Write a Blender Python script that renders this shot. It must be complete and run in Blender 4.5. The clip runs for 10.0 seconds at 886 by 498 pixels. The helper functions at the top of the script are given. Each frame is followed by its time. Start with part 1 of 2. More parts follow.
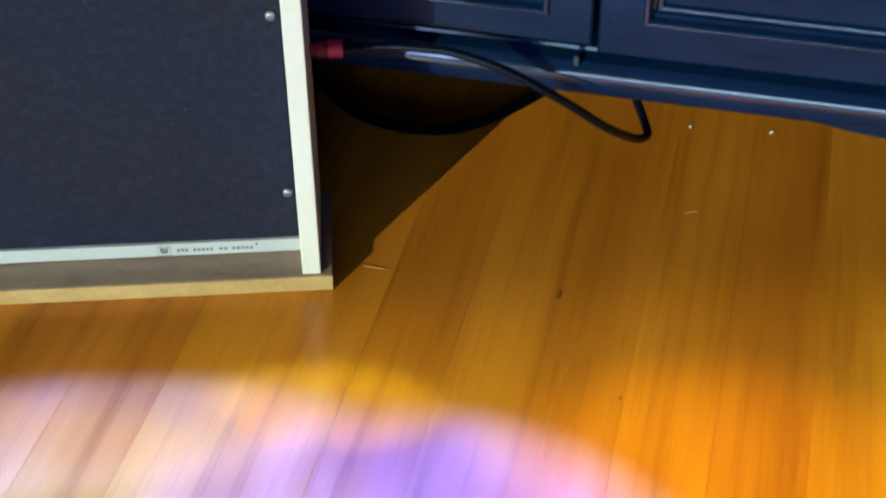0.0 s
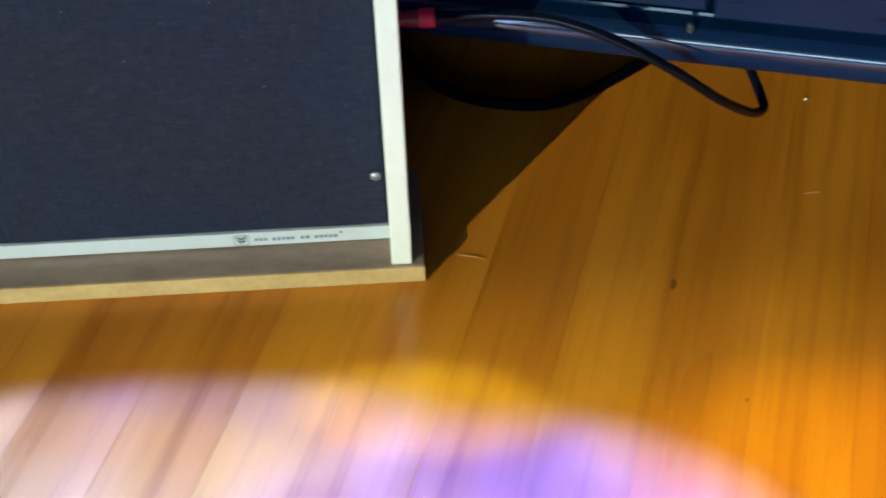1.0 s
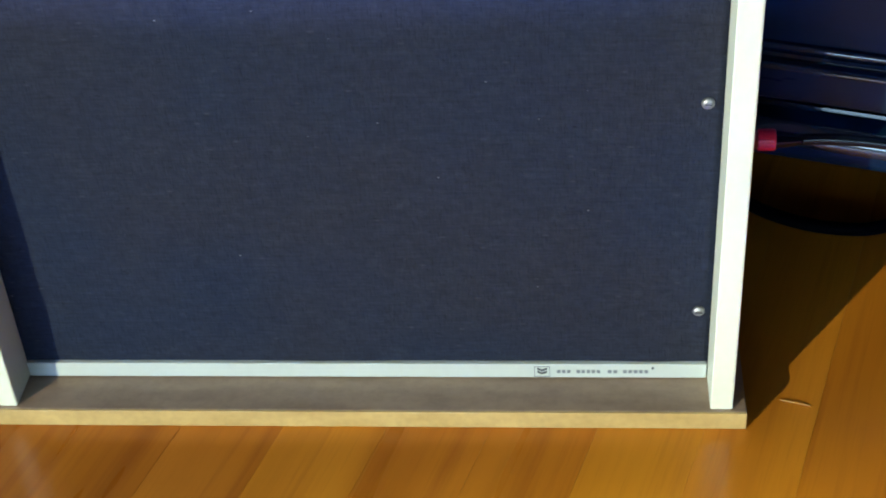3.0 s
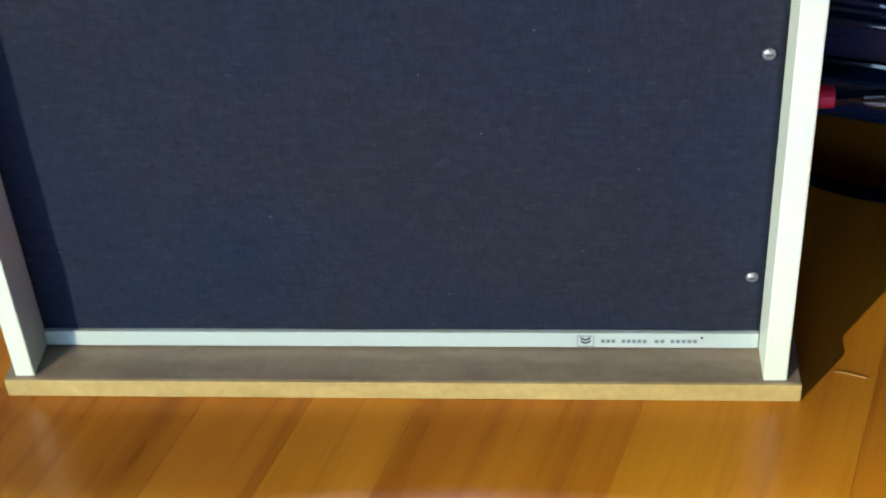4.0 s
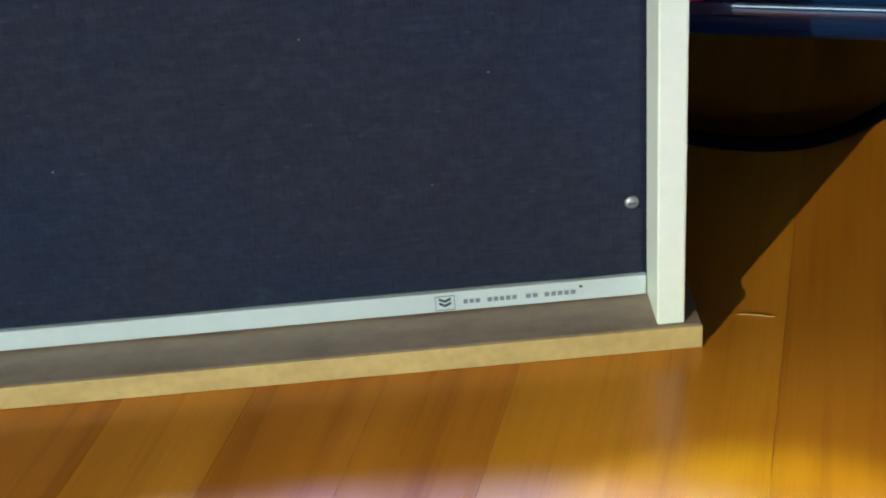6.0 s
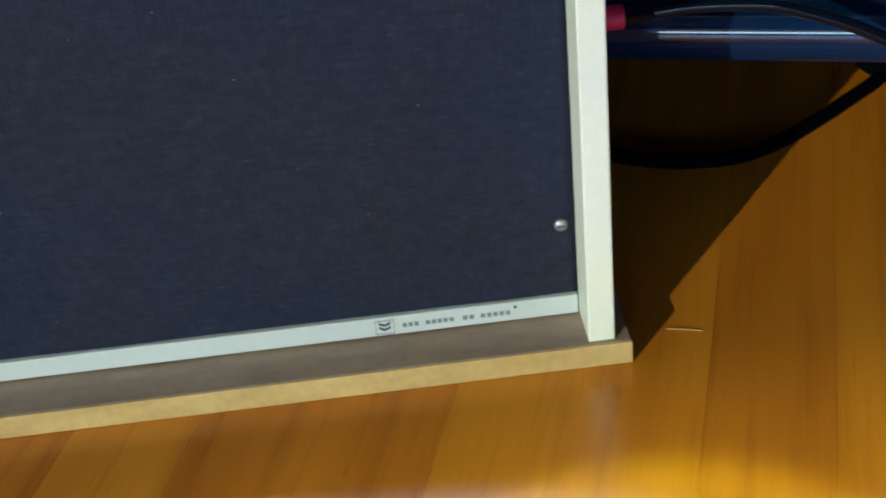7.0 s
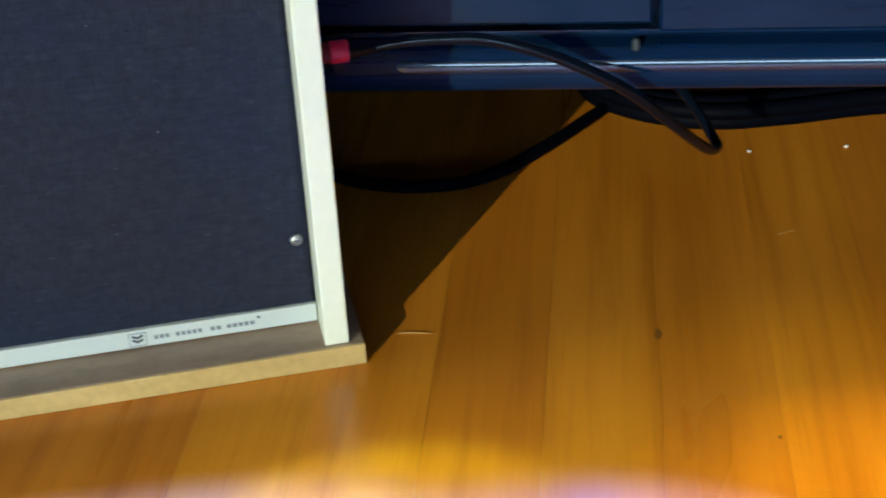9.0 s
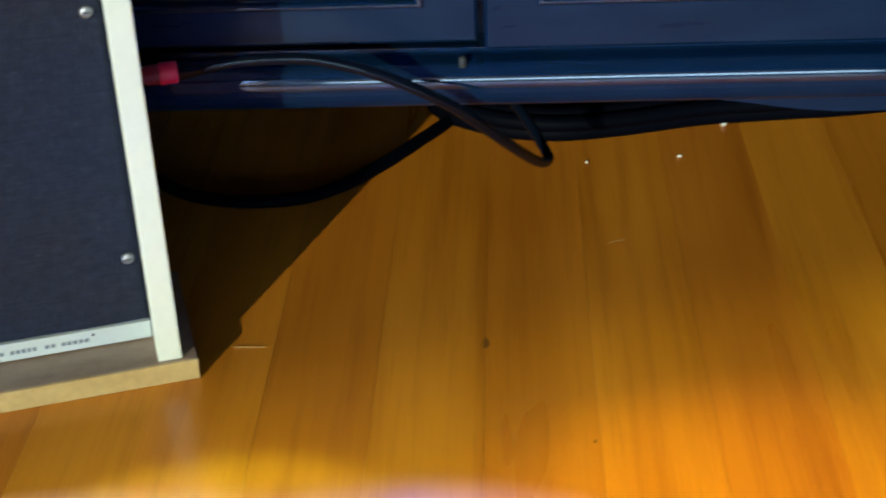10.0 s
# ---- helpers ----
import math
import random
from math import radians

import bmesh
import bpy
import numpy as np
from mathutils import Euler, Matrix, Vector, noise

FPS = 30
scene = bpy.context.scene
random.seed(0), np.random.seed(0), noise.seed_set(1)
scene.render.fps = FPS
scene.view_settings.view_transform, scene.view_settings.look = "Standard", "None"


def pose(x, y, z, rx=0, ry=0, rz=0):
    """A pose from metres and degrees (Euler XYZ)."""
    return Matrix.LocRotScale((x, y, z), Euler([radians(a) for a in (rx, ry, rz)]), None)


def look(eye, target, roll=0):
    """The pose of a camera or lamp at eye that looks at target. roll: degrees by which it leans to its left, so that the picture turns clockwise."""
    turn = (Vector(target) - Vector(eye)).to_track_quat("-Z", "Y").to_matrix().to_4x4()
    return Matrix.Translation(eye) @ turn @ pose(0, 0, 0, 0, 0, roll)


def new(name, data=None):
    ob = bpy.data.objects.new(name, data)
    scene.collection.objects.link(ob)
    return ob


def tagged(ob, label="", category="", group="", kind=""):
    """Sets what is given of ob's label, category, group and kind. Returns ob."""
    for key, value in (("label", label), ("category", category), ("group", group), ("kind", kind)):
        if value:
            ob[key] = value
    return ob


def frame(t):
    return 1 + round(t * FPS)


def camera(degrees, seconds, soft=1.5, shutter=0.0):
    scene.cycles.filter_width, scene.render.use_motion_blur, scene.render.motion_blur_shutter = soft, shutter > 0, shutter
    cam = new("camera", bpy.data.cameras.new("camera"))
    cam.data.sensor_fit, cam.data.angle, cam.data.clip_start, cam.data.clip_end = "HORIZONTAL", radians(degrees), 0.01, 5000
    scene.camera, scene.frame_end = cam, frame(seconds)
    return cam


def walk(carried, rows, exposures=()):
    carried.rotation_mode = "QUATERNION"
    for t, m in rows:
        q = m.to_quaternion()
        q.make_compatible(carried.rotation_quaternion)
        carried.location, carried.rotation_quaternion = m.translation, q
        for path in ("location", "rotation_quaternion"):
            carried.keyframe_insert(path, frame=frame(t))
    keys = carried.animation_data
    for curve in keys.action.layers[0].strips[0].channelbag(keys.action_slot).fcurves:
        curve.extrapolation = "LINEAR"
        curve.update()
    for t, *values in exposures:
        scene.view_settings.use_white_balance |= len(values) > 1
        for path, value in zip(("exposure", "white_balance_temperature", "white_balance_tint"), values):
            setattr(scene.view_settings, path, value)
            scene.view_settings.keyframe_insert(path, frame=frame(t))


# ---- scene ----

# ---------------- camera ----------------
cam = camera(32.07, 10.0, soft=1.9, shutter=0.5)
PATH = [
    (0, (0.0264, -0.7354, 0.6340), (0.0712, 0.0359, -0.0009), -0.49),
    (0.5, (0.0193, -0.6820, 0.5830), (0.0572, 0.0809, -0.0623), -1.15),
    (1, (-0.0024, -0.6656, 0.5892), (0.0127, 0.0961, -0.0585), -2.37),
    (1.5, (-0.0121, -0.6550, 0.5897), (-0.0332, 0.1213, -0.0402), -3.96),
    (2, (-0.0474, -0.6361, 0.5906), (-0.0879, 0.1494, -0.0269), -4.19),
    (2.5, (-0.0845, -0.6148, 0.5779), (-0.1493, 0.1777, -0.0285), -3.79),
    (2.7, (-0.0850, -0.5969, 0.5790), (-0.1682, 0.1882, -0.0348), -4.09),
    (3.8, (-0.1027, -0.5653, 0.5497), (-0.1937, 0.2145, -0.0697), -4.30),
    (4, (-0.1090, -0.5594, 0.5393), (-0.1965, 0.2214, -0.0794), -4.03),
    (4.2, (-0.1081, -0.5371, 0.5072), (-0.1974, 0.2402, -0.1155), -4.27),
    (4.5, (-0.1199, -0.5372, 0.4480), (-0.1967, 0.2660, -0.1428), -3.86),
    (5, (-0.1262, -0.5114, 0.4071), (-0.1622, 0.3168, -0.1522), -4.37),
    (5.5, (-0.1167, -0.5141, 0.3824), (-0.1229, 0.3230, -0.1647), -4.05),
    (5.7, (-0.1144, -0.5178, 0.3777), (-0.1109, 0.3279, -0.1559), -4.22),
    (6.8, (-0.1060, -0.5374, 0.3847), (-0.0759, 0.3210, -0.1273), -5.39),
    (7, (-0.1014, -0.5410, 0.3963), (-0.0641, 0.3136, -0.1216), -5.46),
    (7.5, (-0.0992, -0.5623, 0.3956), (-0.0383, 0.2972, -0.1118), -5.12),
    (8, (-0.0907, -0.5806, 0.4042), (0.0002, 0.2763, -0.1034), -4.56),
    (8.5, (-0.0758, -0.5959, 0.4149), (0.0449, 0.2600, -0.0880), -3.80),
    (9, (-0.0699, -0.6144, 0.4085), (0.0837, 0.2427, -0.0832), -3.33),
    (9.5, (-0.0560, -0.6280, 0.4085), (0.1298, 0.2232, -0.0823), -2.64),
    (10, (-0.0327, -0.6376, 0.4210), (0.1758, 0.2073, -0.0716), -2.50),
]
EXPOSURES = [(0.0, -0.25), (1.0, -0.25), (2.0, -0.1), (3.9, 0.0), (4.6, -0.4), (6.0, -0.42), (7.5, -0.46), (8.0, -0.32), (8.5, -0.27), (10.0, -0.32)]
walk(cam, [(t, look(eye, target, roll)) for t, eye, target, roll in PATH], EXPOSURES)

# ---------------- world and light ----------------
SUN_WAY = Vector((-0.60, -0.80, 0.0)).normalized()   # horizontally towards the sun
SUN_UP = radians(14)
world = bpy.data.worlds.new("sky")
scene.world = world
world.use_nodes = True
sky = world.node_tree.nodes.new("ShaderNodeTexSky")
sky.sky_type, sky.sun_disc = "NISHITA", False
sky.sun_elevation, sky.sun_rotation = SUN_UP, math.atan2(SUN_WAY.x, SUN_WAY.y)
world.node_tree.links.new(sky.outputs[0], world.node_tree.nodes["Background"].inputs[0])
world.node_tree.nodes["Background"].inputs[1].default_value = 0.05


def sun_lamp():
    lamp = bpy.data.lights.new("sun", "SUN")
    lamp.energy, lamp.angle, lamp.color = 4.3, radians(0.6), (0.97, 0.97, 0.62)
    ob = new("sun", lamp)
    d = SUN_WAY * math.cos(SUN_UP) + Vector((0, 0, math.sin(SUN_UP)))
    ob.matrix_world = look(d * 6, (0, 0, 0))


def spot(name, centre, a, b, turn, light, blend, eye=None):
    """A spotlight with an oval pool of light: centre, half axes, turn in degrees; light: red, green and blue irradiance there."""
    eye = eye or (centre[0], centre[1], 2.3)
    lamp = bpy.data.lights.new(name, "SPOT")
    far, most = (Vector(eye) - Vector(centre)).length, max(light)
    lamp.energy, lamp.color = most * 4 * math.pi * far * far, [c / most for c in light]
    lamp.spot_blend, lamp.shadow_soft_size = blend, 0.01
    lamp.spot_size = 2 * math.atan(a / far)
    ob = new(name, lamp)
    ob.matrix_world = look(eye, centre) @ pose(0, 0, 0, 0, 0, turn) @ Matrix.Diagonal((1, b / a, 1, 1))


def window_fill(name, x, y, z, w, h, watts, colour, way=(0, 1)):
    lamp = bpy.data.lights.new(name, "AREA")
    lamp.shape, lamp.size, lamp.size_y, lamp.energy, lamp.color = "RECTANGLE", w, h, watts, colour
    ob = new(name, lamp)
    ob.matrix_world = look((x, y, z), (x + way[0], y + way[1], z))


sun_lamp()
# added spot lamps, no such lamps known: they stand in for the coloured pools of light on the floor in front of the
# speaker and on its upper front
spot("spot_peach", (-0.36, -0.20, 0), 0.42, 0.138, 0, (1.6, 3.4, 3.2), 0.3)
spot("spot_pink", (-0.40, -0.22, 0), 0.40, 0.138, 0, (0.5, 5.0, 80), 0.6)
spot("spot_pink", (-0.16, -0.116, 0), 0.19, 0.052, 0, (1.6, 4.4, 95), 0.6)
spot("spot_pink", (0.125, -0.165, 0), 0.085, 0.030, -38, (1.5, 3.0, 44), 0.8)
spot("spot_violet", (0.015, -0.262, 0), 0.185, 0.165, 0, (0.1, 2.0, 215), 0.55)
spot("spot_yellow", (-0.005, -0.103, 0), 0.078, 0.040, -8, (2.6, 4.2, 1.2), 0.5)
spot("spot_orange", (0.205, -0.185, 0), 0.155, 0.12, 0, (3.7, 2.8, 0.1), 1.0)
# broad amber fill, added to brighten the floor towards the front
spot("fill_amber", (0.16, -0.30, 0), 0.80, 0.33, 0, (1.9, 2.15, 0.03), 0.8)
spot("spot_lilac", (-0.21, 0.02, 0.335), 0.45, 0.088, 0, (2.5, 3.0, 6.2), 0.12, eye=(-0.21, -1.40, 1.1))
# added blue fill lamps at the three unseen windows; the low one also puts the highlight on the moulding
window_fill("added_daylight", -1.88, -2.45, 1.00, 1.2, 1.2, 52, (0.24, 0.47, 1.0))
window_fill("added_daylight", -0.42, -2.45, 0.52, 1.25, 0.36, 19, (0.45, 0.74, 1.0))
window_fill("added_daylight", -3.15, -1.60, 1.00, 1.2, 1.2, 42, (0.24, 0.47, 1.0), (1, 0))

# ---------------- materials ----------------


class Mat:
    """A node material with a few short ways to add nodes."""

    def __init__(self, name, colour, rough=0.5, metal=0.0, coat=0.0, spec=0.5):
        self.m = bpy.data.materials.new(name)
        self.m.use_nodes = True
        self.nt = self.m.node_tree
        self.b = self.nt.nodes["Principled BSDF"]
        self.b.inputs["Base Color"].default_value = (*colour, 1)
        self.b.inputs["Roughness"].default_value = rough
        self.b.inputs["Metallic"].default_value = metal
        self.b.inputs["Coat Weight"].default_value = coat
        self.b.inputs["Coat Roughness"].default_value = 0.12
        self.b.inputs["Specular IOR Level"].default_value = spec

    def node(self, kind, **values):
        n = self.nt.nodes.new(kind)
        for k, v in values.items():
            n.inputs[k].default_value = v
        return n

    def link(self, a, b):
        self.nt.links.new(a, b)

    def coords(self, scale=(1, 1, 1), source="Object"):
        tc = self.node("ShaderNodeTexCoord")
        mp = self.node("ShaderNodeMapping")
        mp.inputs["Scale"].default_value = scale
        self.link(tc.outputs[source], mp.inputs["Vector"])
        return mp.outputs[0]

    def noise(self, vector, scale, detail=4.0, rough=0.55):
        n = self.node("ShaderNodeTexNoise", Scale=scale, Detail=detail, Roughness=rough)
        self.link(vector, n.inputs["Vector"])
        return n.outputs["Fac"]

    def ramp(self, fac, stops):
        r = self.node("ShaderNodeValToRGB")
        el = r.color_ramp.elements
        while len(el) < len(stops):
            el.new(0.5)
        for e, (p, c) in zip(el, stops):
            e.position, e.color = p, (*c, 1) if len(c) == 3 else c
        self.link(fac, r.inputs[0])
        return r.outputs[0]

    def mix(self, fac, a, b, blend="MIX"):
        n = self.nt.nodes.new("ShaderNodeMix")
        n.data_type, n.blend_type = "RGBA", blend
        for value, socket in ((fac, n.inputs[0]), (a, n.inputs[6]), (b, n.inputs[7])):
            if isinstance(value, (int, float)):
                socket.default_value = value
            elif isinstance(value, tuple):
                socket.default_value = (*value, 1)
            else:
                self.link(value, socket)
        return n.outputs[2]

    def math(self, op, a, b=0.0):
        n = self.nt.nodes.new("ShaderNodeMath")
        n.operation = op
        for value, socket in ((a, n.inputs[0]), (b, n.inputs[1])):
            if isinstance(value, (int, float)):
                socket.default_value = value
            else:
                self.link(value, socket)
        return n.outputs[0]

    def bump(self, height, strength=0.3, distance=0.001):
        n = self.node("ShaderNodeBump", Strength=strength, Distance=distance)
        self.link(height, n.inputs["Height"])
        self.link(n.outputs[0], self.b.inputs["Normal"])

    def base(self, colour):
        self.link(colour, self.b.inputs["Base Color"])

    def roughness(self, value):
        self.link(value, self.b.inputs["Roughness"])


def plain(name, colour, rough=0.5, metal=0.0, coat=0.0, grain=60.0, amount=0.18, relief=0.15, spec=0.5):
    """Paint, plastic or metal with faint mottling, smears and fine relief."""
    k = Mat(name, colour, rough, metal, coat, spec)
    v = k.coords()
    big, small = k.noise(v, grain * 0.25, 3), k.noise(v, grain * 6, 3)
    dark = tuple(c * (1 - amount) for c in colour)
    light = tuple(min(1, c * (1 + amount * 0.6)) for c in colour)
    k.base(k.mix(0.35, k.ramp(big, [(0.3, dark), (0.7, light)]), k.ramp(small, [(0.3, dark), (0.7, light)])))
    k.roughness(k.math("ADD", k.math("MULTIPLY", big, 0.2), rough - 0.1))
    if relief:
        k.bump(small, relief, 0.0004)
    return k.m


def wood_floor():
    k = Mat("varnished_oak", (0.45, 0.17, 0.01), 0.3, 0, 0.25, 0.3)
    info = k.node("ShaderNodeObjectInfo")
    tc = k.node("ShaderNodeTexCoord")
    off = k.node("ShaderNodeVectorMath")
    off.operation = "MULTIPLY_ADD"
    off.inputs[0].default_value = (3.0, 7.0, 1.0)
    k.link(info.outputs["Random"], off.inputs[1])
    k.link(tc.outputs["Object"], off.inputs[2])

    def stretched(sx, sy):
        mp = k.node("ShaderNodeMapping")
        mp.inputs["Scale"].default_value = (sx, sy, 1)
        k.link(off.outputs[0], mp.inputs[0])
        return mp.outputs[0]

    grain = k.noise(stretched(42, 1.5), 2.2, 5, 0.6)
    pores = k.noise(stretched(300, 9), 2.5, 3, 0.6)
    cloud = k.noise(stretched(15, 1.7), 2.0, 2, 0.5)
    tone = k.ramp(info.outputs["Random"], [(0.0, (0.50, 0.158, 0.011)), (0.35, (0.58, 0.198, 0.013)),
                                           (0.7, (0.63, 0.238, 0.015)), (1.0, (0.53, 0.172, 0.011))])
    streak = k.ramp(grain, [(0.30, (0.66, 0.55, 0.45)), (0.50, (1, 1, 1)), (0.75, (1.10, 1.12, 1.15))])
    c = k.mix(0.66, tone, streak, "MULTIPLY")
    c = k.mix(0.62, c, k.ramp(cloud, [(0.3, (0.7, 0.60, 0.5)), (0.68, (1.12, 1.14, 1.15))]), "MULTIPLY")
    c = k.mix(0.09, c, k.ramp(pores, [(0.34, (0.35, 0.25, 0.2)), (0.45, (1, 1, 1))]), "MULTIPLY")
    k.base(c)
    k.roughness(k.ramp(cloud, [(0.3, (0.26,) * 3), (0.7, (0.42,) * 3)]))
    k.bump(k.math("ADD", grain, k.math("MULTIPLY", pores, 0.5)), 0.12, 0.0006)
    return k.m


def grille_cloth():
    k = Mat("woven_grille_cloth", (0.03, 0.033, 0.05), 0.8, 0, 0, 0.1)
    v = k.coords((1, 1, 1))
    rows = k.noise(k.coords((60, 1, 700)), 1.0, 3, 0.6)
    cols = k.noise(k.coords((700, 1, 120)), 1.0, 2, 0.5)
    cloud = k.noise(v, 7, 4)
    c = k.ramp(cloud, [(0.3, (0.0168, 0.0182, 0.0270)), (0.7, (0.0110, 0.0170, 0.0355))])
    blotch = k.noise(k.coords((1, 1, 1.2)), 190, 3, 0.6)
    c = k.mix(0.24, c, k.ramp(blotch, [(0.32, (0.5, 0.5, 0.52)), (0.5, (0.95, 0.95, 0.95)), (0.70, (1.7, 1.7, 1.65))]), "MULTIPLY")
    c = k.mix(0.30, c, k.ramp(rows, [(0.30, (0.45, 0.45, 0.5)), (0.70, (1.5, 1.5, 1.5))]), "MULTIPLY")
    c = k.mix(0.15, c, k.ramp(cols, [(0.32, (0.55, 0.55, 0.6)), (0.68, (1.4, 1.4, 1.4))]), "MULTIPLY")

    def flecks(scale, keep, near, far, stretch):
        """A mask of scattered bits of lint."""
        vor = k.node("ShaderNodeTexVoronoi", Scale=scale, Randomness=1.0)
        k.link(k.coords(stretch), vor.inputs["Vector"])
        pick = k.ramp(k.math("FRACT", k.math("MULTIPLY", vor.outputs["Color"], 7.3)), [(keep, (0, 0, 0)), (keep + 0.04, (1, 1, 1))])
        return k.math("MULTIPLY", k.ramp(vor.outputs["Distance"], [(near, (1, 1, 1)), (far, (0, 0, 0))]), pick)

    c = k.mix(k.math("MULTIPLY", flecks(62.0, 0.5, 0.018, 0.05, (1, 1, 1.4)), 0.8), c, (0.15, 0.16, 0.18))
    c = k.mix(k.math("MULTIPLY", flecks(120.0, 0.6, 0.03, 0.16, (0.6, 1, 1.5)), 0.30), c, (0.06, 0.065, 0.08))
    smear = k.ramp(k.noise(k.coords((34, 1, 62)), 2.0, 6, 0.75), [(0.55, (0, 0, 0)), (0.74, (1, 1, 1))])
    c = k.mix(k.math("MULTIPLY", smear, 0.26), c, (0.040, 0.052, 0.075))
    pit = k.ramp(k.noise(k.coords((60, 1, 130)), 2.0, 4, 0.7), [(0.26, (0.3, 0.3, 0.35)), (0.38, (1, 1, 1))])
    c = k.mix(0.7, c, pit, "MULTIPLY")
    k.base(c)
    lumps = k.noise(v, 230, 2, 0.5)
    nubs = k.noise(k.coords((1, 1, 1.25)), 300, 2, 0.5)
    k.bump(k.math("ADD", k.math("ADD", rows, k.math("MULTIPLY", cols, 0.7)), k.math("ADD", k.math("MULTIPLY", lumps, 1.3), k.math("MULTIPLY", nubs, 0.8))), 0.5, 0.0010)
    return k.m


def painted_board(name, colour, dark):
    """Old painted fibreboard with rubbed and stained patches."""
    k = Mat(name, colour, 0.5, 0, 0)
    a = k.noise(k.coords((4, 10, 10)), 5, 5, 0.6)
    b = k.noise(k.coords(), 220, 3)
    c = k.ramp(a, [(0.35, dark), (0.62, colour)])
    c = k.mix(0.25, c, k.ramp(b, [(0.3, (0.6, 0.58, 0.55)), (0.6, (1.1, 1.1, 1.1))]), "MULTIPLY")
    k.base(c)
    k.bump(b, 0.2, 0.0004)
    return k.m


def lacquer(name, rough, coat, ior=1.5, spec=0.35):
    k = Mat(name, (0.012, 0.028, 0.06), rough, 0, coat, spec)
    k.b.inputs["Coat IOR"].default_value, k.b.inputs["Coat Roughness"].default_value = ior, 0.04
    a = k.noise(k.coords((1, 1, 4)), 14, 5, 0.6)
    k.base(k.ramp(a, [(0.3, (0.0012, 0.0095, 0.034)), (0.7, (0.0025, 0.016, 0.052))]))
    k.roughness(k.ramp(a, [(0.3, (rough * 0.8,) * 3), (0.75, (rough * 1.3,) * 3)]))
    k.bump(k.noise(k.coords((1, 1, 6)), 60, 3), 0.08 if coat < 0.5 else 0.02, 0.0005)
    return k.m


M_FLOOR = wood_floor()
M_SUBFLOOR = plain("dark_subfloor", (0.03, 0.014, 0.006), 0.9)
M_CLOTH = grille_cloth()
M_CREAM = plain("cream_paint", (0.62, 0.66, 0.535), 0.45, grain=40, amount=0.07, relief=0.1)
M_STRIP = plain("brushed_aluminium_strip", (0.53, 0.59, 0.56), 0.42, 0.25, grain=50, amount=0.06, relief=0.05)
M_BASE = painted_board("taupe_board", (0.32, 0.225, 0.150), (0.24, 0.165, 0.11))
M_EDGE = painted_board("tan_edge_band", (0.47, 0.335, 0.130), (0.38, 0.262, 0.095))
M_INK = plain("dark_print", (0.04, 0.045, 0.06), 0.5)
M_FAINT = plain("worn_grey_print", (0.17, 0.19, 0.22), 0.5)
M_SILVER = plain("nickel_screw", (0.32, 0.33, 0.35), 0.5, 0.9)
M_PIN = plain("worn_hinge_metal", (0.035, 0.045, 0.055), 0.55, 0.4)
M_BLACK = lacquer("satin_blue_black_lacquer", 0.32, 0.05, spec=0.18)
M_GLOSS = lacquer("polished_blue_black_lacquer", 0.12, 1.0, 1.65)
M_CABLE = plain("black_cable_rubber", (0.002, 0.004, 0.009), 0.14, relief=0.05, spec=0.28)
M_CORD = plain("dull_black_cord", (0.0008, 0.0015, 0.0040), 0.6, relief=0.05, spec=0.03)
M_RED = plain("red_plastic", (0.80, 0.015, 0.06), 0.4)
M_DARKRED = plain("dark_red_plastic", (0.24, 0.008, 0.02), 0.45)
# unseen room shell, coloured dark to keep bounced light out of the shadows
M_WALL = plain("dark_blue_unseen_wall", (0.09, 0.13, 0.22), 0.8, grain=8, amount=0.06)
M_CEIL = plain("dark_unseen_ceiling", (0.10, 0.09, 0.10), 0.85, grain=8, amount=0.05)
M_CRUMB = plain("pale_crumb_and_glint", (0.75, 0.72, 0.65), 0.5)
M_HAIR = plain("straw_splinter", (0.60, 0.38, 0.15), 0.5)
M_MARK = plain("dark_wood_scar", (0.20, 0.07, 0.006), 0.6)

# ---------------- mesh helpers ----------------


def add_box(bm, lo, hi, bevel=0.0, segments=2):
    r = bmesh.ops.create_cube(bm, size=1.0)
    size, mid = [b - a for a, b in zip(lo, hi)], [(a + b) / 2 for a, b in zip(lo, hi)]
    bmesh.ops.scale(bm, vec=size, verts=r["verts"])
    bmesh.ops.translate(bm, vec=mid, verts=r["verts"])
    if bevel:
        edges = list({e for v in r["verts"] for e in v.link_edges})
        bmesh.ops.bevel(bm, geom=edges, offset=bevel, segments=segments, affect="EDGES", profile=0.5)
    return bm


def box(lo, hi, bevel=0.0, segments=2):
    return add_box(bmesh.new(), lo, hi, bevel, segments)


def mesh_of(name, bm, material, smooth=False):
    me = bpy.data.meshes.new(name)
    bm.normal_update()
    bm.to_mesh(me)
    bm.free()
    me.materials.append(material)
    if smooth:
        for p in me.polygons:
            p.use_smooth = True
    return me


def part(name, bm, material, parent, label="", smooth=False):
    ob = new(name, mesh_of(name, bm, material, smooth))
    ob.parent = parent
    return tagged(ob, label)


def thing(name, m, label, category, group="", kind=""):
    ob = new(name)
    ob.empty_display_size = 0.05
    ob.matrix_world = m
    return tagged(ob, label, category, group, kind)


def single(name, bm, material, label, category, group="", kind="", smooth=False):
    return tagged(new(name, mesh_of(name, bm, material, smooth)), label, category, group, kind)


def tube(points, radius, sides=10, steps=8):
    """A round tube along a smooth line through the points."""
    pts = [Vector(p) for p in points]
    line = []
    for i in range(len(pts) - 1):
        p0, p1, p2, p3 = pts[max(i - 1, 0)], pts[i], pts[i + 1], pts[min(i + 2, len(pts) - 1)]
        for s in range(steps):
            t = s / steps
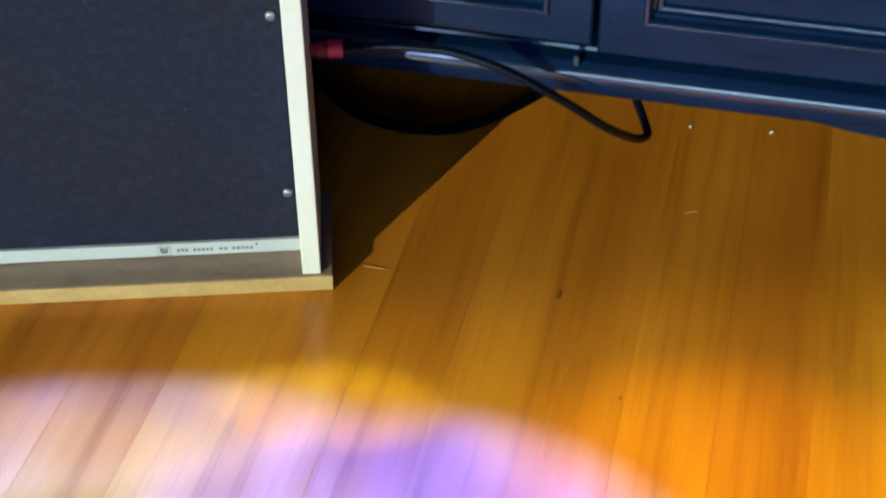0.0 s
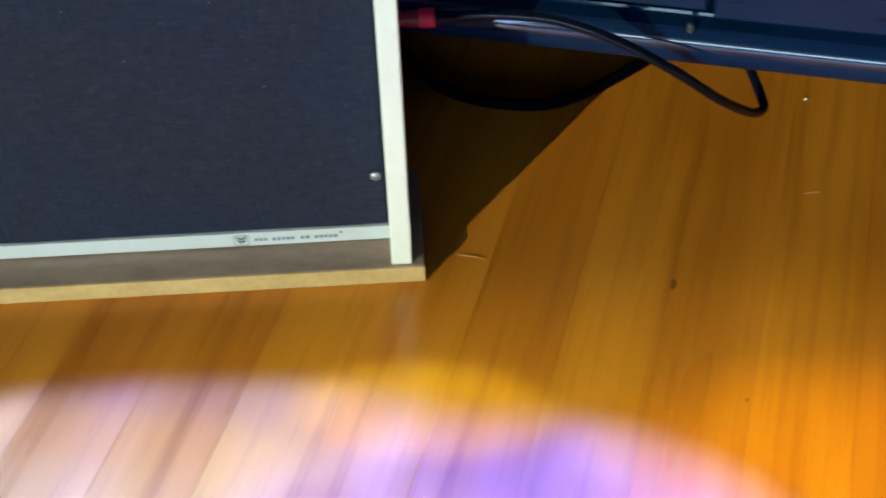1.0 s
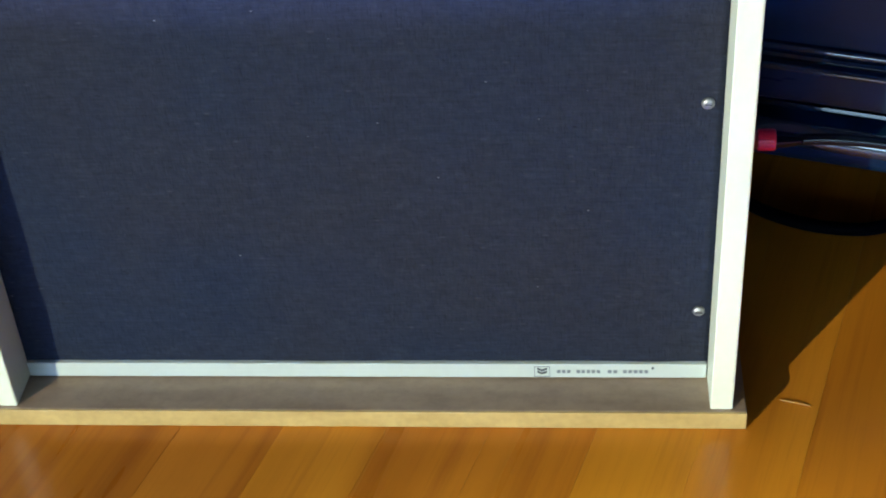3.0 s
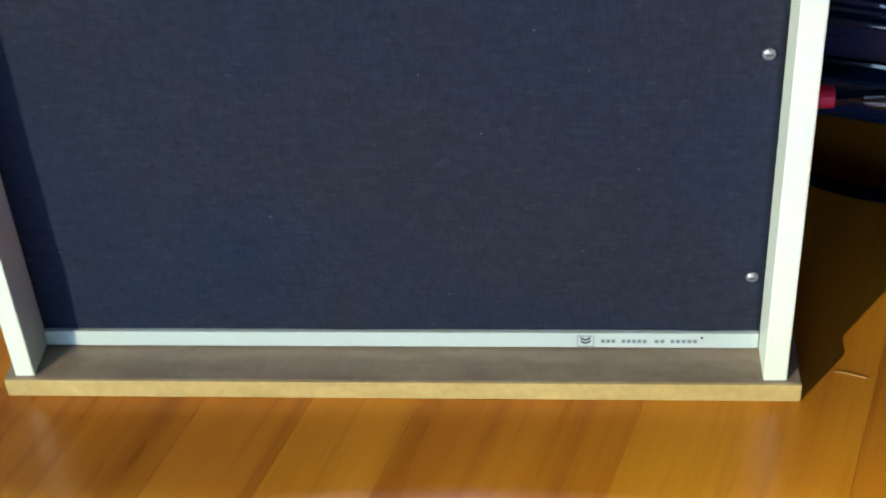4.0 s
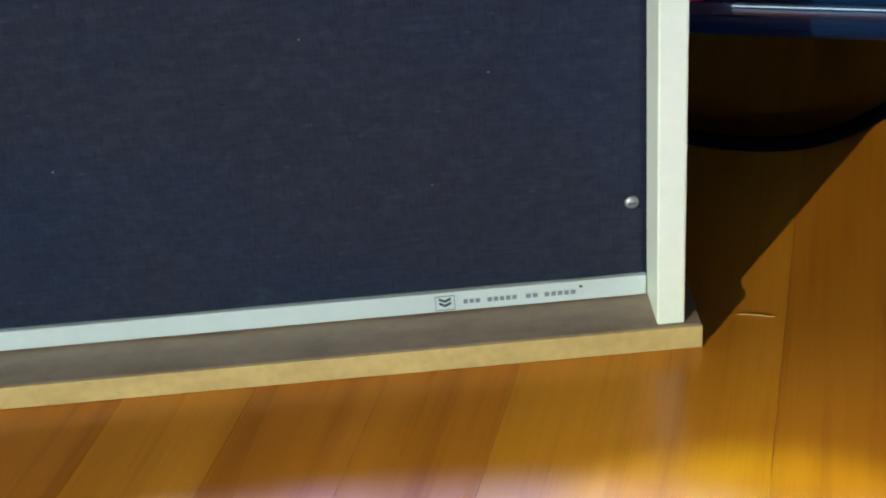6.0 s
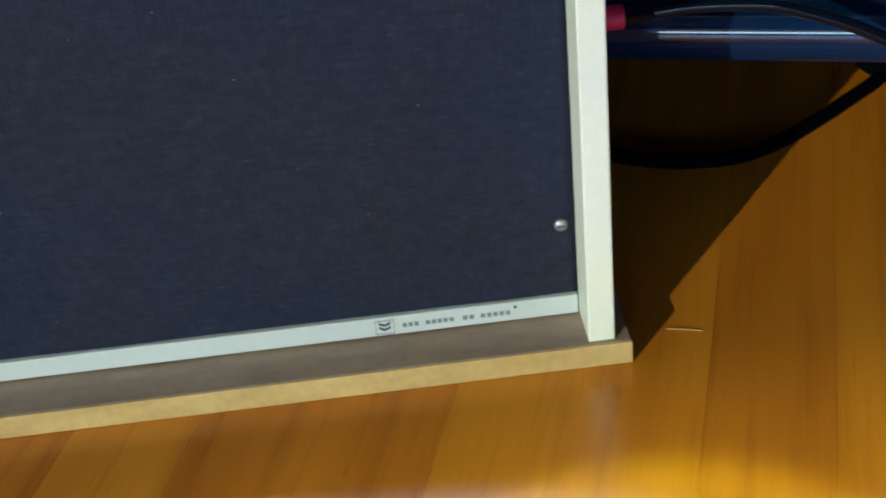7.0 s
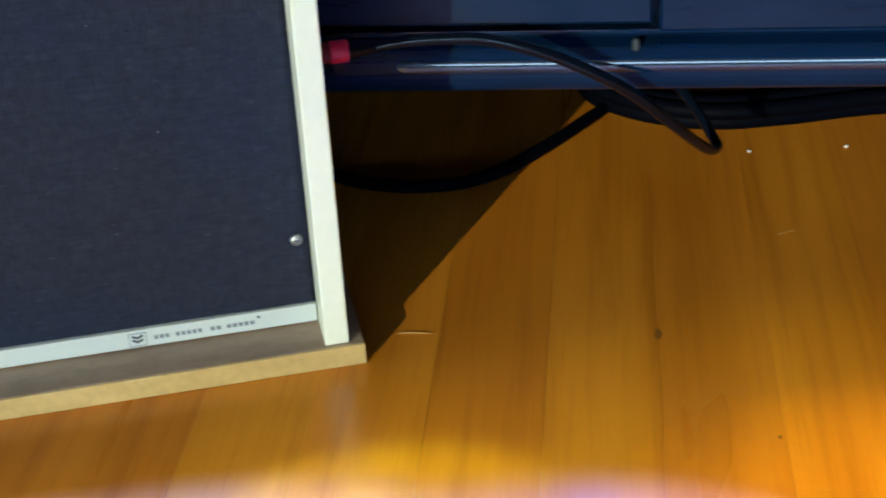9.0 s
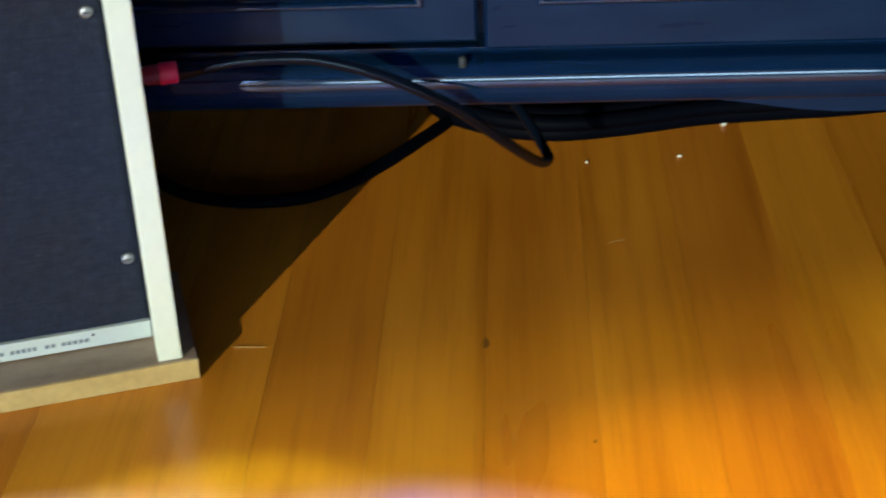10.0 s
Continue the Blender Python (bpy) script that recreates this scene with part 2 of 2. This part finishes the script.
            line.append(0.5 * (2 * p1 + (p2 - p0) * t + (2 * p0 - 5 * p1 + 4 * p2 - p3) * t * t + (3 * p1 - p0 - 3 * p2 + p3) * t ** 3))
    line.append(pts[-1])
    bm, rings, side = bmesh.new(), [], None
    for i, p in enumerate(line):
        way = (line[min(i + 1, len(line) - 1)] - line[max(i - 1, 0)]).normalized()
        side = (side - way * side.dot(way)).normalized() if side else way.orthogonal().normalized()
        up = way.cross(side)
        rings.append([bm.verts.new(p + radius * (math.cos(a) * side + math.sin(a) * up)) for a in (2 * math.pi * k / sides for k in range(sides))])
    for a, b in zip(rings, rings[1:]):
        for k in range(sides):
            bm.faces.new((a[k], a[(k + 1) % sides], b[(k + 1) % sides], b[k]))
    bm.faces.new(rings[0][::-1])
    bm.faces.new(rings[-1])
    return bm


def lathe(profile, sides=24):
    """A solid of revolution about z from (radius, height) pairs, closed at both ends."""
    bm = bmesh.new()
    rings = [[bm.verts.new((r * math.cos(2 * math.pi * k / sides), r * math.sin(2 * math.pi * k / sides), z)) for k in range(sides)] for r, z in profile]
    for a, b in zip(rings, rings[1:]):
        for k in range(sides):
            bm.faces.new((a[k], a[(k + 1) % sides], b[(k + 1) % sides], b[k]))
    bm.faces.new(rings[0][::-1])
    bm.faces.new(rings[-1])
    return bm


def extrude_profile(profile, x0, x1):
    """A moulding along x whose section is the (y, z) polygon."""
    bm = bmesh.new()
    a = [bm.verts.new((x0, y, z)) for y, z in profile]
    b = [bm.verts.new((x1, y, z)) for y, z in profile]
    n = len(profile)
    for k in range(n):
        bm.faces.new((a[k], a[(k + 1) % n], b[(k + 1) % n], b[k]))
    bm.faces.new(a[::-1])
    bm.faces.new(b)
    bmesh.ops.recalc_face_normals(bm, faces=bm.faces)
    return bm


# ---------------- the room ----------------
X0, X1, Y0, Y1, H = -3.2, 2.2, -2.5, 0.95, 2.4
# all three windows are added, out of view, to let sun and fill in
UNSEEN_WINDOWS = ((-1.88, 1.00, 1.35, 1.35), (-0.42, 0.85, 1.35, 1.25))     # x, z, width, height in the wall behind the camera
UNSEEN_WEST_WINDOW = (-1.60, 1.00, 1.35, 1.35)     # y, z, width, height in the side wall


def room():
    single("wall_north", box((X0, Y1, 0), (X1, Y1 + 0.12, H)), M_WALL, "plain dark blue wall behind the cabinet, added and unseen", "wall", kind="structure")
    bm, (wy, wz, ww, wh) = bmesh.new(), UNSEEN_WEST_WINDOW
    add_box(bm, (X0 - 0.12, Y0 - 0.12, 0), (X0, wy - ww / 2, H))
    add_box(bm, (X0 - 0.12, wy + ww / 2, 0), (X0, Y1 + 0.12, H))
    add_box(bm, (X0 - 0.12, wy - ww / 2, 0), (X0, wy + ww / 2, wz - wh / 2))
    add_box(bm, (X0 - 0.12, wy - ww / 2, wz + wh / 2), (X0, wy + ww / 2, H))
    single("wall_west", bm, M_WALL, "dark blue side wall with a window opening, added and unseen", "wall", kind="structure")
    single("wall_east", box((X1, Y0 - 0.12, 0), (X1 + 0.12, Y1 + 0.12, H)), M_WALL, "plain dark blue side wall, added and unseen", "wall", kind="structure")
    bm, x = bmesh.new(), X0
    for wx, wz, ww, wh in UNSEEN_WINDOWS:
        add_box(bm, (x, Y0 - 0.12, 0), (wx - ww / 2, Y0, H))
        add_box(bm, (wx - ww / 2, Y0 - 0.12, 0), (wx + ww / 2, Y0, wz - wh / 2))
        add_box(bm, (wx - ww / 2, Y0 - 0.12, wz + wh / 2), (wx + ww / 2, Y0, H))
        x = wx + ww / 2
    add_box(bm, (x, Y0 - 0.12, 0), (X1, Y0, H))
    single("wall_south", bm, M_WALL, "dark blue wall with two window openings, added and unseen", "wall", kind="structure")
    single("ceiling", box((X0 - 0.12, Y0 - 0.12, H), (X1 + 0.12, Y1 + 0.12, H + 0.1)), M_CEIL, "plain dark ceiling, added and unseen", "ceiling", kind="structure")
    places = [(pose(wx, Y0 - 0.06, wz), ww, wh) for wx, wz, ww, wh in UNSEEN_WINDOWS]
    places.append((pose(X0 - 0.06, UNSEEN_WEST_WINDOW[0], UNSEEN_WEST_WINDOW[1], 0, 0, 90), UNSEEN_WEST_WINDOW[2], UNSEEN_WEST_WINDOW[3]))
    for i, (m, ww, wh) in enumerate(places):
        win = tagged(new(("unseen_window_1", "unseen_window_2", "unseen_window_3")[i]), "white window frame, added and unseen, open to the sky", "window", kind="structure")
        win.matrix_world = m
        a, b, f = ww / 2, wh / 2, 0.05
        for lo, hi in (((-a, -b), (-a + f, b)), ((a - f, -b), (a, b)), ((-a + f, -b), (a - f, -b + f)), ((-a + f, b - f), (a - f, b))):
            part("window_frame", box((lo[0], -0.03, lo[1]), (hi[0], 0.03, hi[1])), M_CREAM, win)
    single("ground", box((-60, -80, -0.6), (60, 60, -0.5)), plain("garden_ground", (0.08, 0.09, 0.05), 0.95), "dull green ground outside", "ground", kind="structure")


# ---------------- black cabinet ----------------


def cabinet():
    """A black lacquered sideboard on bracket feet; local x along its front, local y to its back."""
    cab = thing("cabinet", pose(0.158, 0.078, 0, 0, 0, -17), "blue-black lacquered sideboard with panelled doors on wooden floor", "cabinet")
    L, R_, TOP = -0.66, 0.66, 0.78
    part("body", box((L, 0.032, 0.085), (R_, 0.40, TOP), 0.002), M_BLACK, cab)
    part("top", box((L - 0.02, -0.006, TOP), (R_ + 0.02, 0.41, TOP + 0.025), 0.006, 3), M_BLACK, cab)
    prof = [(0.034, 0.0990), (-0.0044, 0.0990)]
    for k in range(81):
        a = radians(-12 + 92 * k / 80)
        prof.append((0.006 - 0.011 * math.cos(a), 0.1015 + 0.0105 * math.sin(a)))
    prof += [(0.012, 0.1135), (0.012, 0.1155), (0.034, 0.1155)]
    part("base_moulding", extrude_profile(prof, L, R_), M_GLOSS, cab, "rounded glossy base moulding", smooth=False)
    low = [(0.034, 0.0862), (0.006, 0.0862), (0.002, 0.0872), (-0.0010, 0.0895), (-0.0030, 0.0930), (-0.0038, 0.0962), (-0.0040, 0.0988), (0.034, 0.0988)]
    part("fascia", extrude_profile(low, L, R_), M_BLACK, cab, "satin lower face of the base moulding")
    # scalloped apron under the moulding
    bm, low = bmesh.new(), []
    n = 60
    for i in range(n + 1):
        x = L + (R_ - L) * i / n
        s = min(1.0, max(0.0, (abs(x + 0.02) - 0.14) / 0.08))
        low.append((x, 0.0835 - 0.009 * s * s * (3 - 2 * s)))
    f = [[bm.verts.new((x, y, z)) for x, z in low] for y in (0.012, 0.030)]
    t = [[bm.verts.new((x, y, 0.0858)) for x, z in low] for y in (0.012, 0.030)]
    for i in range(n):
        bm.faces.new((f[0][i], f[0][i + 1], t[0][i + 1], t[0][i]))
        bm.faces.new((f[1][i + 1], f[1][i], t[1][i], t[1][i + 1]))
        bm.faces.new((f[0][i + 1], f[0][i], f[1][i], f[1][i + 1]))
    part("apron", bm, M_BLACK, cab)
    for x in (L + 0.01, R_ - 0.09):
        for y in (0.012, 0.32):
            part("foot", box((x, y, 0), (x + 0.08, y + 0.07, 0.0865), 0.004), M_BLACK, cab)

    def door(x0, x1, z0):
        z1, w, iz0, iz1, y, back = 0.76, 0.0268, 0.1415, 0.715, 0.0025, 0.0315

        def framed(rows, cap):
            """Mitred rings round the panel opening: rows of inset and depth."""
            bm = bmesh.new()
            rings = [[bm.verts.new((a, yy, b)) for a, b in ((x0 + w + i, iz0 + i), (x1 - w - i, iz0 + i), (x1 - w - i, iz1 - i), (x0 + w + i, iz1 - i))] for i, yy in rows]
            for a, b in zip(rings, rings[1:]):
                for k in range(4):
                    bm.faces.new((a[k], a[(k + 1) % 4], b[(k + 1) % 4], b[k]))
            if cap:
                bm.faces.new(rings[-1])
            return bm

        bm, rings = bmesh.new(), []
        for r, yy in (((x0, z0, x1, z1), back), ((x0, z0, x1, z1), y + 0.0015), ((x0 + 0.0015, z0 + 0.0015, x1 - 0.0015, z1 - 0.0015), y),
                      ((x0 + w, iz0, x1 - w, iz1), y), ((x0 + w, iz0, x1 - w, iz1), back)):
            rings.append([bm.verts.new((a, yy, b)) for a, b in ((r[0], r[1]), (r[2], r[1]), (r[2], r[3]), (r[0], r[3]))])
        for a, b in zip(rings, rings[1:]):
            for k in range(4):
                bm.faces.new((a[k], a[(k + 1) % 4], b[(k + 1) % 4], b[k]))
        bmesh.ops.recalc_face_normals(bm, faces=bm.faces)
        d = part("door", bm, M_BLACK, cab)
        rows = [(0.0, y + 0.001)]
        rows += [(0.0024 - 0.0024 * math.cos(radians(a)), y - 0.0034 * math.sin(radians(a))) for a in range(0, 156, 5)]
        rows += [(0.0056, y + 0.0030), (0.0072, y + 0.0040)]
        rows += [(0.0096 - 0.0024 * math.cos(radians(a)), y + 0.0062 - 0.0020 * math.sin(radians(a))) for a in range(20, 176, 6)]
        rows += [(0.0122, y + 0.0086)]
        part("bead", framed(rows, False), M_GLOSS, d, "polished stepped bead round the panel")
        part("panel", framed(((0.0118, y + 0.0082), (0.030, y + 0.0084)), True), M_BLACK, d, "flat recessed door panel")

    door(0.0124, 0.42, 0.1178)
    door(-0.42, 0.0086, 0.1222)
    for x0, x1 in ((L, -0.4235), (0.4235, R_)):
        part("stile", box((x0, 0.0025, 0.118), (x1, 0.0315, 0.76), 0.0015), M_BLACK, cab)
    # small hinge pin at the foot of the door seam
    pin = lathe([(0.0018, 0), (0.0022, 0.001), (0.0022, 0.0048), (0.0014, 0.006)], 14)
    bmesh.ops.translate(pin, vec=(0.0006, -0.0006, 0.1096), verts=pin.verts)
    part("hinge_pin", pin, M_PIN, cab, "small worn metal hinge pin")


# ---------------- loudspeaker ----------------
SX, XI, XO, XLI, XLO = 0.0, -0.0187, -0.0071, -0.3862, -0.3965
ZB, ZS, ZT, YF, YG, DEPTH = 0.0113, 0.0219, 0.345, 0.0023, 0.0276, 0.085


def screw(parent, x, z):
    bm = lathe([(0.0031, 0.0), (0.0030, 0.0009), (0.0022, 0.0017), (0.0008, 0.0020)], 20)
    bmesh.ops.rotate(bm, cent=(0, 0, 0), matrix=Matrix.Rotation(radians(90), 3, "X"), verts=bm.verts)
    bmesh.ops.translate(bm, vec=(x, YG - 0.0003, z), verts=bm.verts)
    head = part("screw", bm, M_SILVER, parent, "domed nickel screw head", smooth=True)
    part("slot", box((x - 0.0017, YG - 0.0026, z - 0.0003), (x + 0.0017, YG - 0.0019, z + 0.0003)), M_INK, head)


def speaker():
    sp = thing("loudspeaker", pose(0, 0, 0), "shallow vintage loudspeaker with dark cloth grille and cream sides", "loudspeaker")
    base = part("base_board", box((-0.402, 0.0006, 0), (0, DEPTH + 0.004, ZB), 0.0006), M_BASE, sp, "taupe painted base board with rubbed stains")
    part("edge_band", box((-0.402, -0.0006, 0.0002), (0, 0.0010, ZB - 0.0002), 0.0004), M_EDGE, base, "tan front edge band")
    part("side_panel", box((XI, YF, ZB), (XO, DEPTH, ZT), 0.0008), M_CREAM, sp, "cream painted side panel")
    part("side_panel", box((XLO, YF, ZB), (XLI, DEPTH, ZT), 0.0008), M_CREAM, sp, "cream painted side panel")
    part("top_board", box((-0.402, 0.0, ZT), (0, DEPTH + 0.004, ZT + 0.0115), 0.0012), M_BASE, sp, "taupe painted top board")
    part("back_panel", box((XLI, DEPTH - 0.008, ZB), (XI, DEPTH - 0.002, ZT)), M_BASE, sp)
    # slightly uneven cloth over a board
    bm = bmesh.new()
    nx, nz = 90, 78
    grid = []
    for j in range(nz + 1):
        row = []
        for i in range(nx + 1):
            x, z = XLI + (XI - XLI) * i / nx, ZB + (ZT - ZB) * j / nz
            edge = min(i, nx - i, j, nz - j) / 4
            lift = 0.0009 * noise.noise((x * 22, z * 26, 1)) + 0.0005 * noise.noise((x * 70, z * 80, 4))
            row.append(bm.verts.new((x, YG + lift * min(1, edge), z)))
        grid.append(row)
    for j in range(nz):
        for i in range(nx):
            bm.faces.new((grid[j][i], grid[j][i + 1], grid[j + 1][i + 1], grid[j + 1][i]))
    r = bmesh.ops.extrude_face_region(bm, geom=bm.faces[:])
    for v in r["geom"]:
        if isinstance(v, bmesh.types.BMVert):
            v.co.y = YG + 0.006
    bmesh.ops.recalc_face_normals(bm, faces=bm.faces)
    part("grille", bm, M_CLOTH, sp, "dusty dark navy woven grille cloth", smooth=True)
    screw(sp, -0.0262, 0.183)
    screw(sp, -0.0251, 0.0573)
    # trim strip with its printed mark and line of print
    strip = part("trim_strip", box((XLI + 0.0005, YG - 0.0026, ZB + 0.0010), (XI - 0.0006, YG + 0.0004, ZS), 0.0003, 1), M_STRIP, sp, "pale aluminium trim strip with small dark print")
    zc, yf = (ZB + ZS) / 2 + 0.0002, YG - 0.0029
    bm = bmesh.new()
    for x0, x1, n in ((-0.0980, -0.0902, 3), (-0.0877, -0.0745, 5), (-0.0713, -0.0655, 2), (-0.0633, -0.0493, 5)):
        step = (x1 - x0) / n
        for i in range(n):
            add_box(bm, (x0 + (i + 0.14) * step, yf, zc - 0.0010), (x0 + (i + 0.86) * step, yf + 0.0005, zc + 0.0010))
    part("print", bm, M_FAINT, strip, "worn grey printed bars")
    bm = lathe([(0.0007, 0), (0.0007, 0.0005)], 10)
    bmesh.ops.rotate(bm, cent=(0, 0, 0), matrix=Matrix.Rotation(radians(90), 3, "X"), verts=bm.verts)
    bmesh.ops.translate(bm, vec=(-0.0474, YG - 0.0024, zc + 0.0025), verts=bm.verts)
    part("print_dot", bm, M_INK, strip)
    # emblem: a thin grey outline round two dark chevrons
    bm, sx, s, x, e = bmesh.new(), 0.0042, 0.0036, -0.1055, 0.0003
    for lo, hi in (((-sx, -s), (sx, -s + e)), ((-sx, s - e), (sx, s)), ((-sx, -s + e), (-sx + e, s - e)), ((sx - e, -s + e), (sx, s - e))):
        add_box(bm, (x + lo[0], yf, zc + lo[1]), (x + hi[0], yf + 0.0005, zc + hi[1]))
    part("emblem_outline", bm, M_FAINT, strip)
    bm = bmesh.new()
    for dz in (0.0010, -0.0012):
        for sgn in (-1, 1):
            c = [(0, -0.0008), (sgn * 0.0026, 0.0005), (sgn * 0.0026, 0.0017), (0, 0.0004)]
            lowr = [bm.verts.new((x + a, yf, zc + dz + b)) for a, b in c]
            back = [bm.verts.new((x + a, yf + 0.0005, zc + dz + b)) for a, b in c]
            bm.faces.new(lowr)
            for q in range(4):
                bm.faces.new((lowr[q], lowr[(q + 1) % 4], back[(q + 1) % 4], back[q]))
    bmesh.ops.recalc_face_normals(bm, faces=bm.faces)
    part("emblem", bm, M_INK, strip)


# ---------------- cables ----------------


def plug_and_cable():
    lead = thing("audio_cable", pose(0, 0, 0), "black audio cable with a red plug, looping under the cabinet", "cable")
    y, z = 0.075, 0.1295

    def along_x(profile, sides=24):
        bm = lathe([(r, h) for r, h in profile], sides)
        bmesh.ops.rotate(bm, cent=(0, 0, 0), matrix=Matrix.Rotation(radians(90), 3, "Y"), verts=bm.verts)
        bmesh.ops.translate(bm, vec=(0, y, z), verts=bm.verts)
        return bm

    pl = part("plug", along_x([(0.0042, -0.0072), (0.0042, -0.003), (0.0046, -0.003), (0.0046, 0.0040)]), M_DARKRED, lead, "dark red ribbed plug body", smooth=False)
    for i in range(3):
        part("rib", along_x([(0.0050, -0.0022 + i * 0.002), (0.0052, -0.0017 + i * 0.002), (0.0052, -0.0012 + i * 0.002), (0.0050, -0.0008 + i * 0.002)]), M_DARKRED, pl)
    part("red_band", along_x([(0.0050, 0.0040), (0.0056, 0.0046), (0.0056, 0.0124), (0.0050, 0.0130)]), M_RED, pl, "bright red plastic band")
    part("strain_relief", along_x([(0.0046, 0.0130), (0.0040, 0.018), (0.0028, 0.026), (0.0024, 0.030)]), M_CABLE, lead)
    part("cord", tube([(0.026, y, z), (0.042, 0.0715, 0.1318), (0.062, 0.068, 0.1318), (0.082, 0.0645, 0.1295), (0.113, 0.059, 0.1185), (0.146, 0.055, 0.0990),
                       (0.176, 0.066, 0.0700), (0.200, 0.086, 0.0450), (0.211, 0.097, 0.0380), (0.2125, 0.106, 0.0400), (0.205, 0.128, 0.0560), (0.196, 0.150, 0.066), (0.19, 0.20, 0.07), (0.17, 0.30, 0.06), (0.16, 0.4, 0.004)], 0.0030, 12), M_CABLE, lead, smooth=True)
    for k, (dy, z, r) in enumerate(((0.0, 0.0056, 0.0055), (0.0125, 0.0066, 0.0065), (0.027, 0.0066, 0.0065), (0.006, 0.0150, 0.0050), (-0.006, 0.0142, 0.0050))):
        cord = thing("power_cord", pose(0, 0, 0), "thick black power cord bundled on the floor under the cabinet", "cable", "cords under the cabinet")
        part("cord", tube([(0.24 + 0.01 * k, 0.42, z), (0.20, 0.33 + dy, z), (0.188, 0.262 + dy, z), (0.208, 0.222 + dy, z), (0.245, 0.196 + dy, z), (0.29, 0.188 + dy, z), (0.34, 0.186 + dy, z),
                           (0.385, 0.178 + dy, z), (0.45, 0.166 + dy, z), (0.53, 0.165 + dy, z), (0.64, 0.20 + dy, z), (0.75, 0.30 + dy, z)], r, 12), M_CORD, cord, smooth=True)
    cord = thing("power_cord", pose(0, 0, 0), "thin black power cord trailing over the floor under the cabinet", "cable", "cords under the cabinet")
    part("cord", tube([(-0.03, 0.34, 0.0042), (-0.012, 0.25, 0.0042), (0.012, 0.197, 0.0042), (0.042, 0.172, 0.0042), (0.078, 0.163, 0.0042), (0.105, 0.170, 0.0042), (0.130, 0.186, 0.0042),
                       (0.163, 0.213, 0.0042), (0.198, 0.247, 0.0042), (0.222, 0.30, 0.0042), (0.20, 0.42, 0.0042)], 0.0040, 12), M_CORD, cord, smooth=True)


# ---------------- floor ----------------
TURN = 17.0        # degrees by which the boards lean from the speaker's front normal


def floor():
    fl = tagged(new("floor"), "narrow varnished orange oak strip floor", "floor", kind="structure")
    part("subfloor", box((X0, Y0, -0.03), (X1, Y1, -0.0095)), M_SUBFLOOR, fl)
    rng = random.Random(5)
    width, gap = 0.053, 0.00006
    turn = Matrix.Rotation(radians(-TURN), 4, "Z")
    meshes = {}

    def board_mesh(length):
        if length not in meshes:
            meshes[length] = mesh_of("board", box((0, 0, -0.009), (width - gap, length - 0.0006, 0), 0.0001, 1), M_FLOOR)
        return meshes[length]

    def inside(u):
        """The stretch of the line at u that lies in the room."""
        c, n = math.cos(radians(TURN)), math.sin(radians(TURN))
        lo, hi = (X0 + 0.01 - u * c) / n, (X1 - 0.01 - u * c) / n
        return max(lo, (Y0 + 0.01 + u * n) / c), min(hi, (Y1 - 0.01 + u * n) / c)

    start = 0.192
    for i in range(-75, 60):
        u = start + i * width
        (a0, a1), (b0, b1) = inside(u), inside(u + width)
        v, end = max(a0, b0), min(a1, b1)
        cuts = [c for c in (-1.7 + rng.choice((0, 0.2, 0.4)), -0.6 - rng.choice((0, 0.15, 0.3)), 0.78 + rng.choice((0, 0.1, 0.2))) if v + 0.15 < c < end - 0.15]
        if end - v < 0.05:
            continue
        for w in (*cuts, end):
            ob = new("board", board_mesh(round(w - v, 3)))
            ob.parent = fl
            ob.matrix_basis = turn @ Matrix.Translation((u, v, rng.uniform(-0.00015, 0.0)))
            v = w


def crumbs():
    # two crumbs; the third speck is a painted glint at the cords
    for x, y, r in ((0.2562, 0.1589, 0.0011), (0.3125, 0.1476, 0.0013), (0.356, 0.180, 0.0019)):
        bm = bmesh.new()
        bmesh.ops.create_icosphere(bm, subdivisions=2, radius=r)
        for v in bm.verts:
            v.co *= 1 + 0.35 * noise.noise(v.co * 900 + Vector((x * 50, y * 50, 0)))
            v.co.z *= 0.6
        low = min(v.co.z for v in bm.verts)
        bmesh.ops.translate(bm, vec=(x, y, -low), verts=bm.verts)
        single("crumb", bm, M_CRUMB, "tiny pale speck on the wooden floor, for crumbs and a glint", "crumb", "crumbs on the floor")
    for x, y, a, b in ((0.1409, -0.0145, 0.0050, 0.0017), (0.1650, -0.1080, 0.0015, 0.0008)):
        bm = lathe([(1.0, 0.0), (0.8, 0.00018), (0.3, 0.00024)], 18)
        for v in bm.verts:
            w = 1 + 0.3 * noise.noise((v.co.x * 2 + x * 90, v.co.y * 2, 0))
            v.co.x, v.co.y = v.co.x * b * w, v.co.y * a * w
        bmesh.ops.rotate(bm, cent=(0, 0, 0), matrix=Matrix.Rotation(radians(-TURN), 3, "Z"), verts=bm.verts)
        bmesh.ops.translate(bm, vec=(x, y, 0), verts=bm.verts)
        single("floor_stain", bm, M_MARK, "small dark stain in the grain of the wooden floor", "stain", "stains on the floor")
    single("splinter", tube([(0.0195, 0.0212, 0.0004), (0.026, 0.0188, 0.0008), (0.0345, 0.0165, 0.0004)], 0.00018, 6, 4), M_HAIR, "thin straw-coloured splinter lying on the floor", "splinter")
    single("splinter", tube([(0.234, 0.0605, 0.0003), (0.239, 0.0615, 0.0005), (0.243, 0.0614, 0.0003)], 0.00014, 6, 4), M_HAIR, "thin straw-coloured splinter lying on the floor", "splinter")


room()
cabinet()
speaker()
plug_and_cable()
crumbs()
floor()
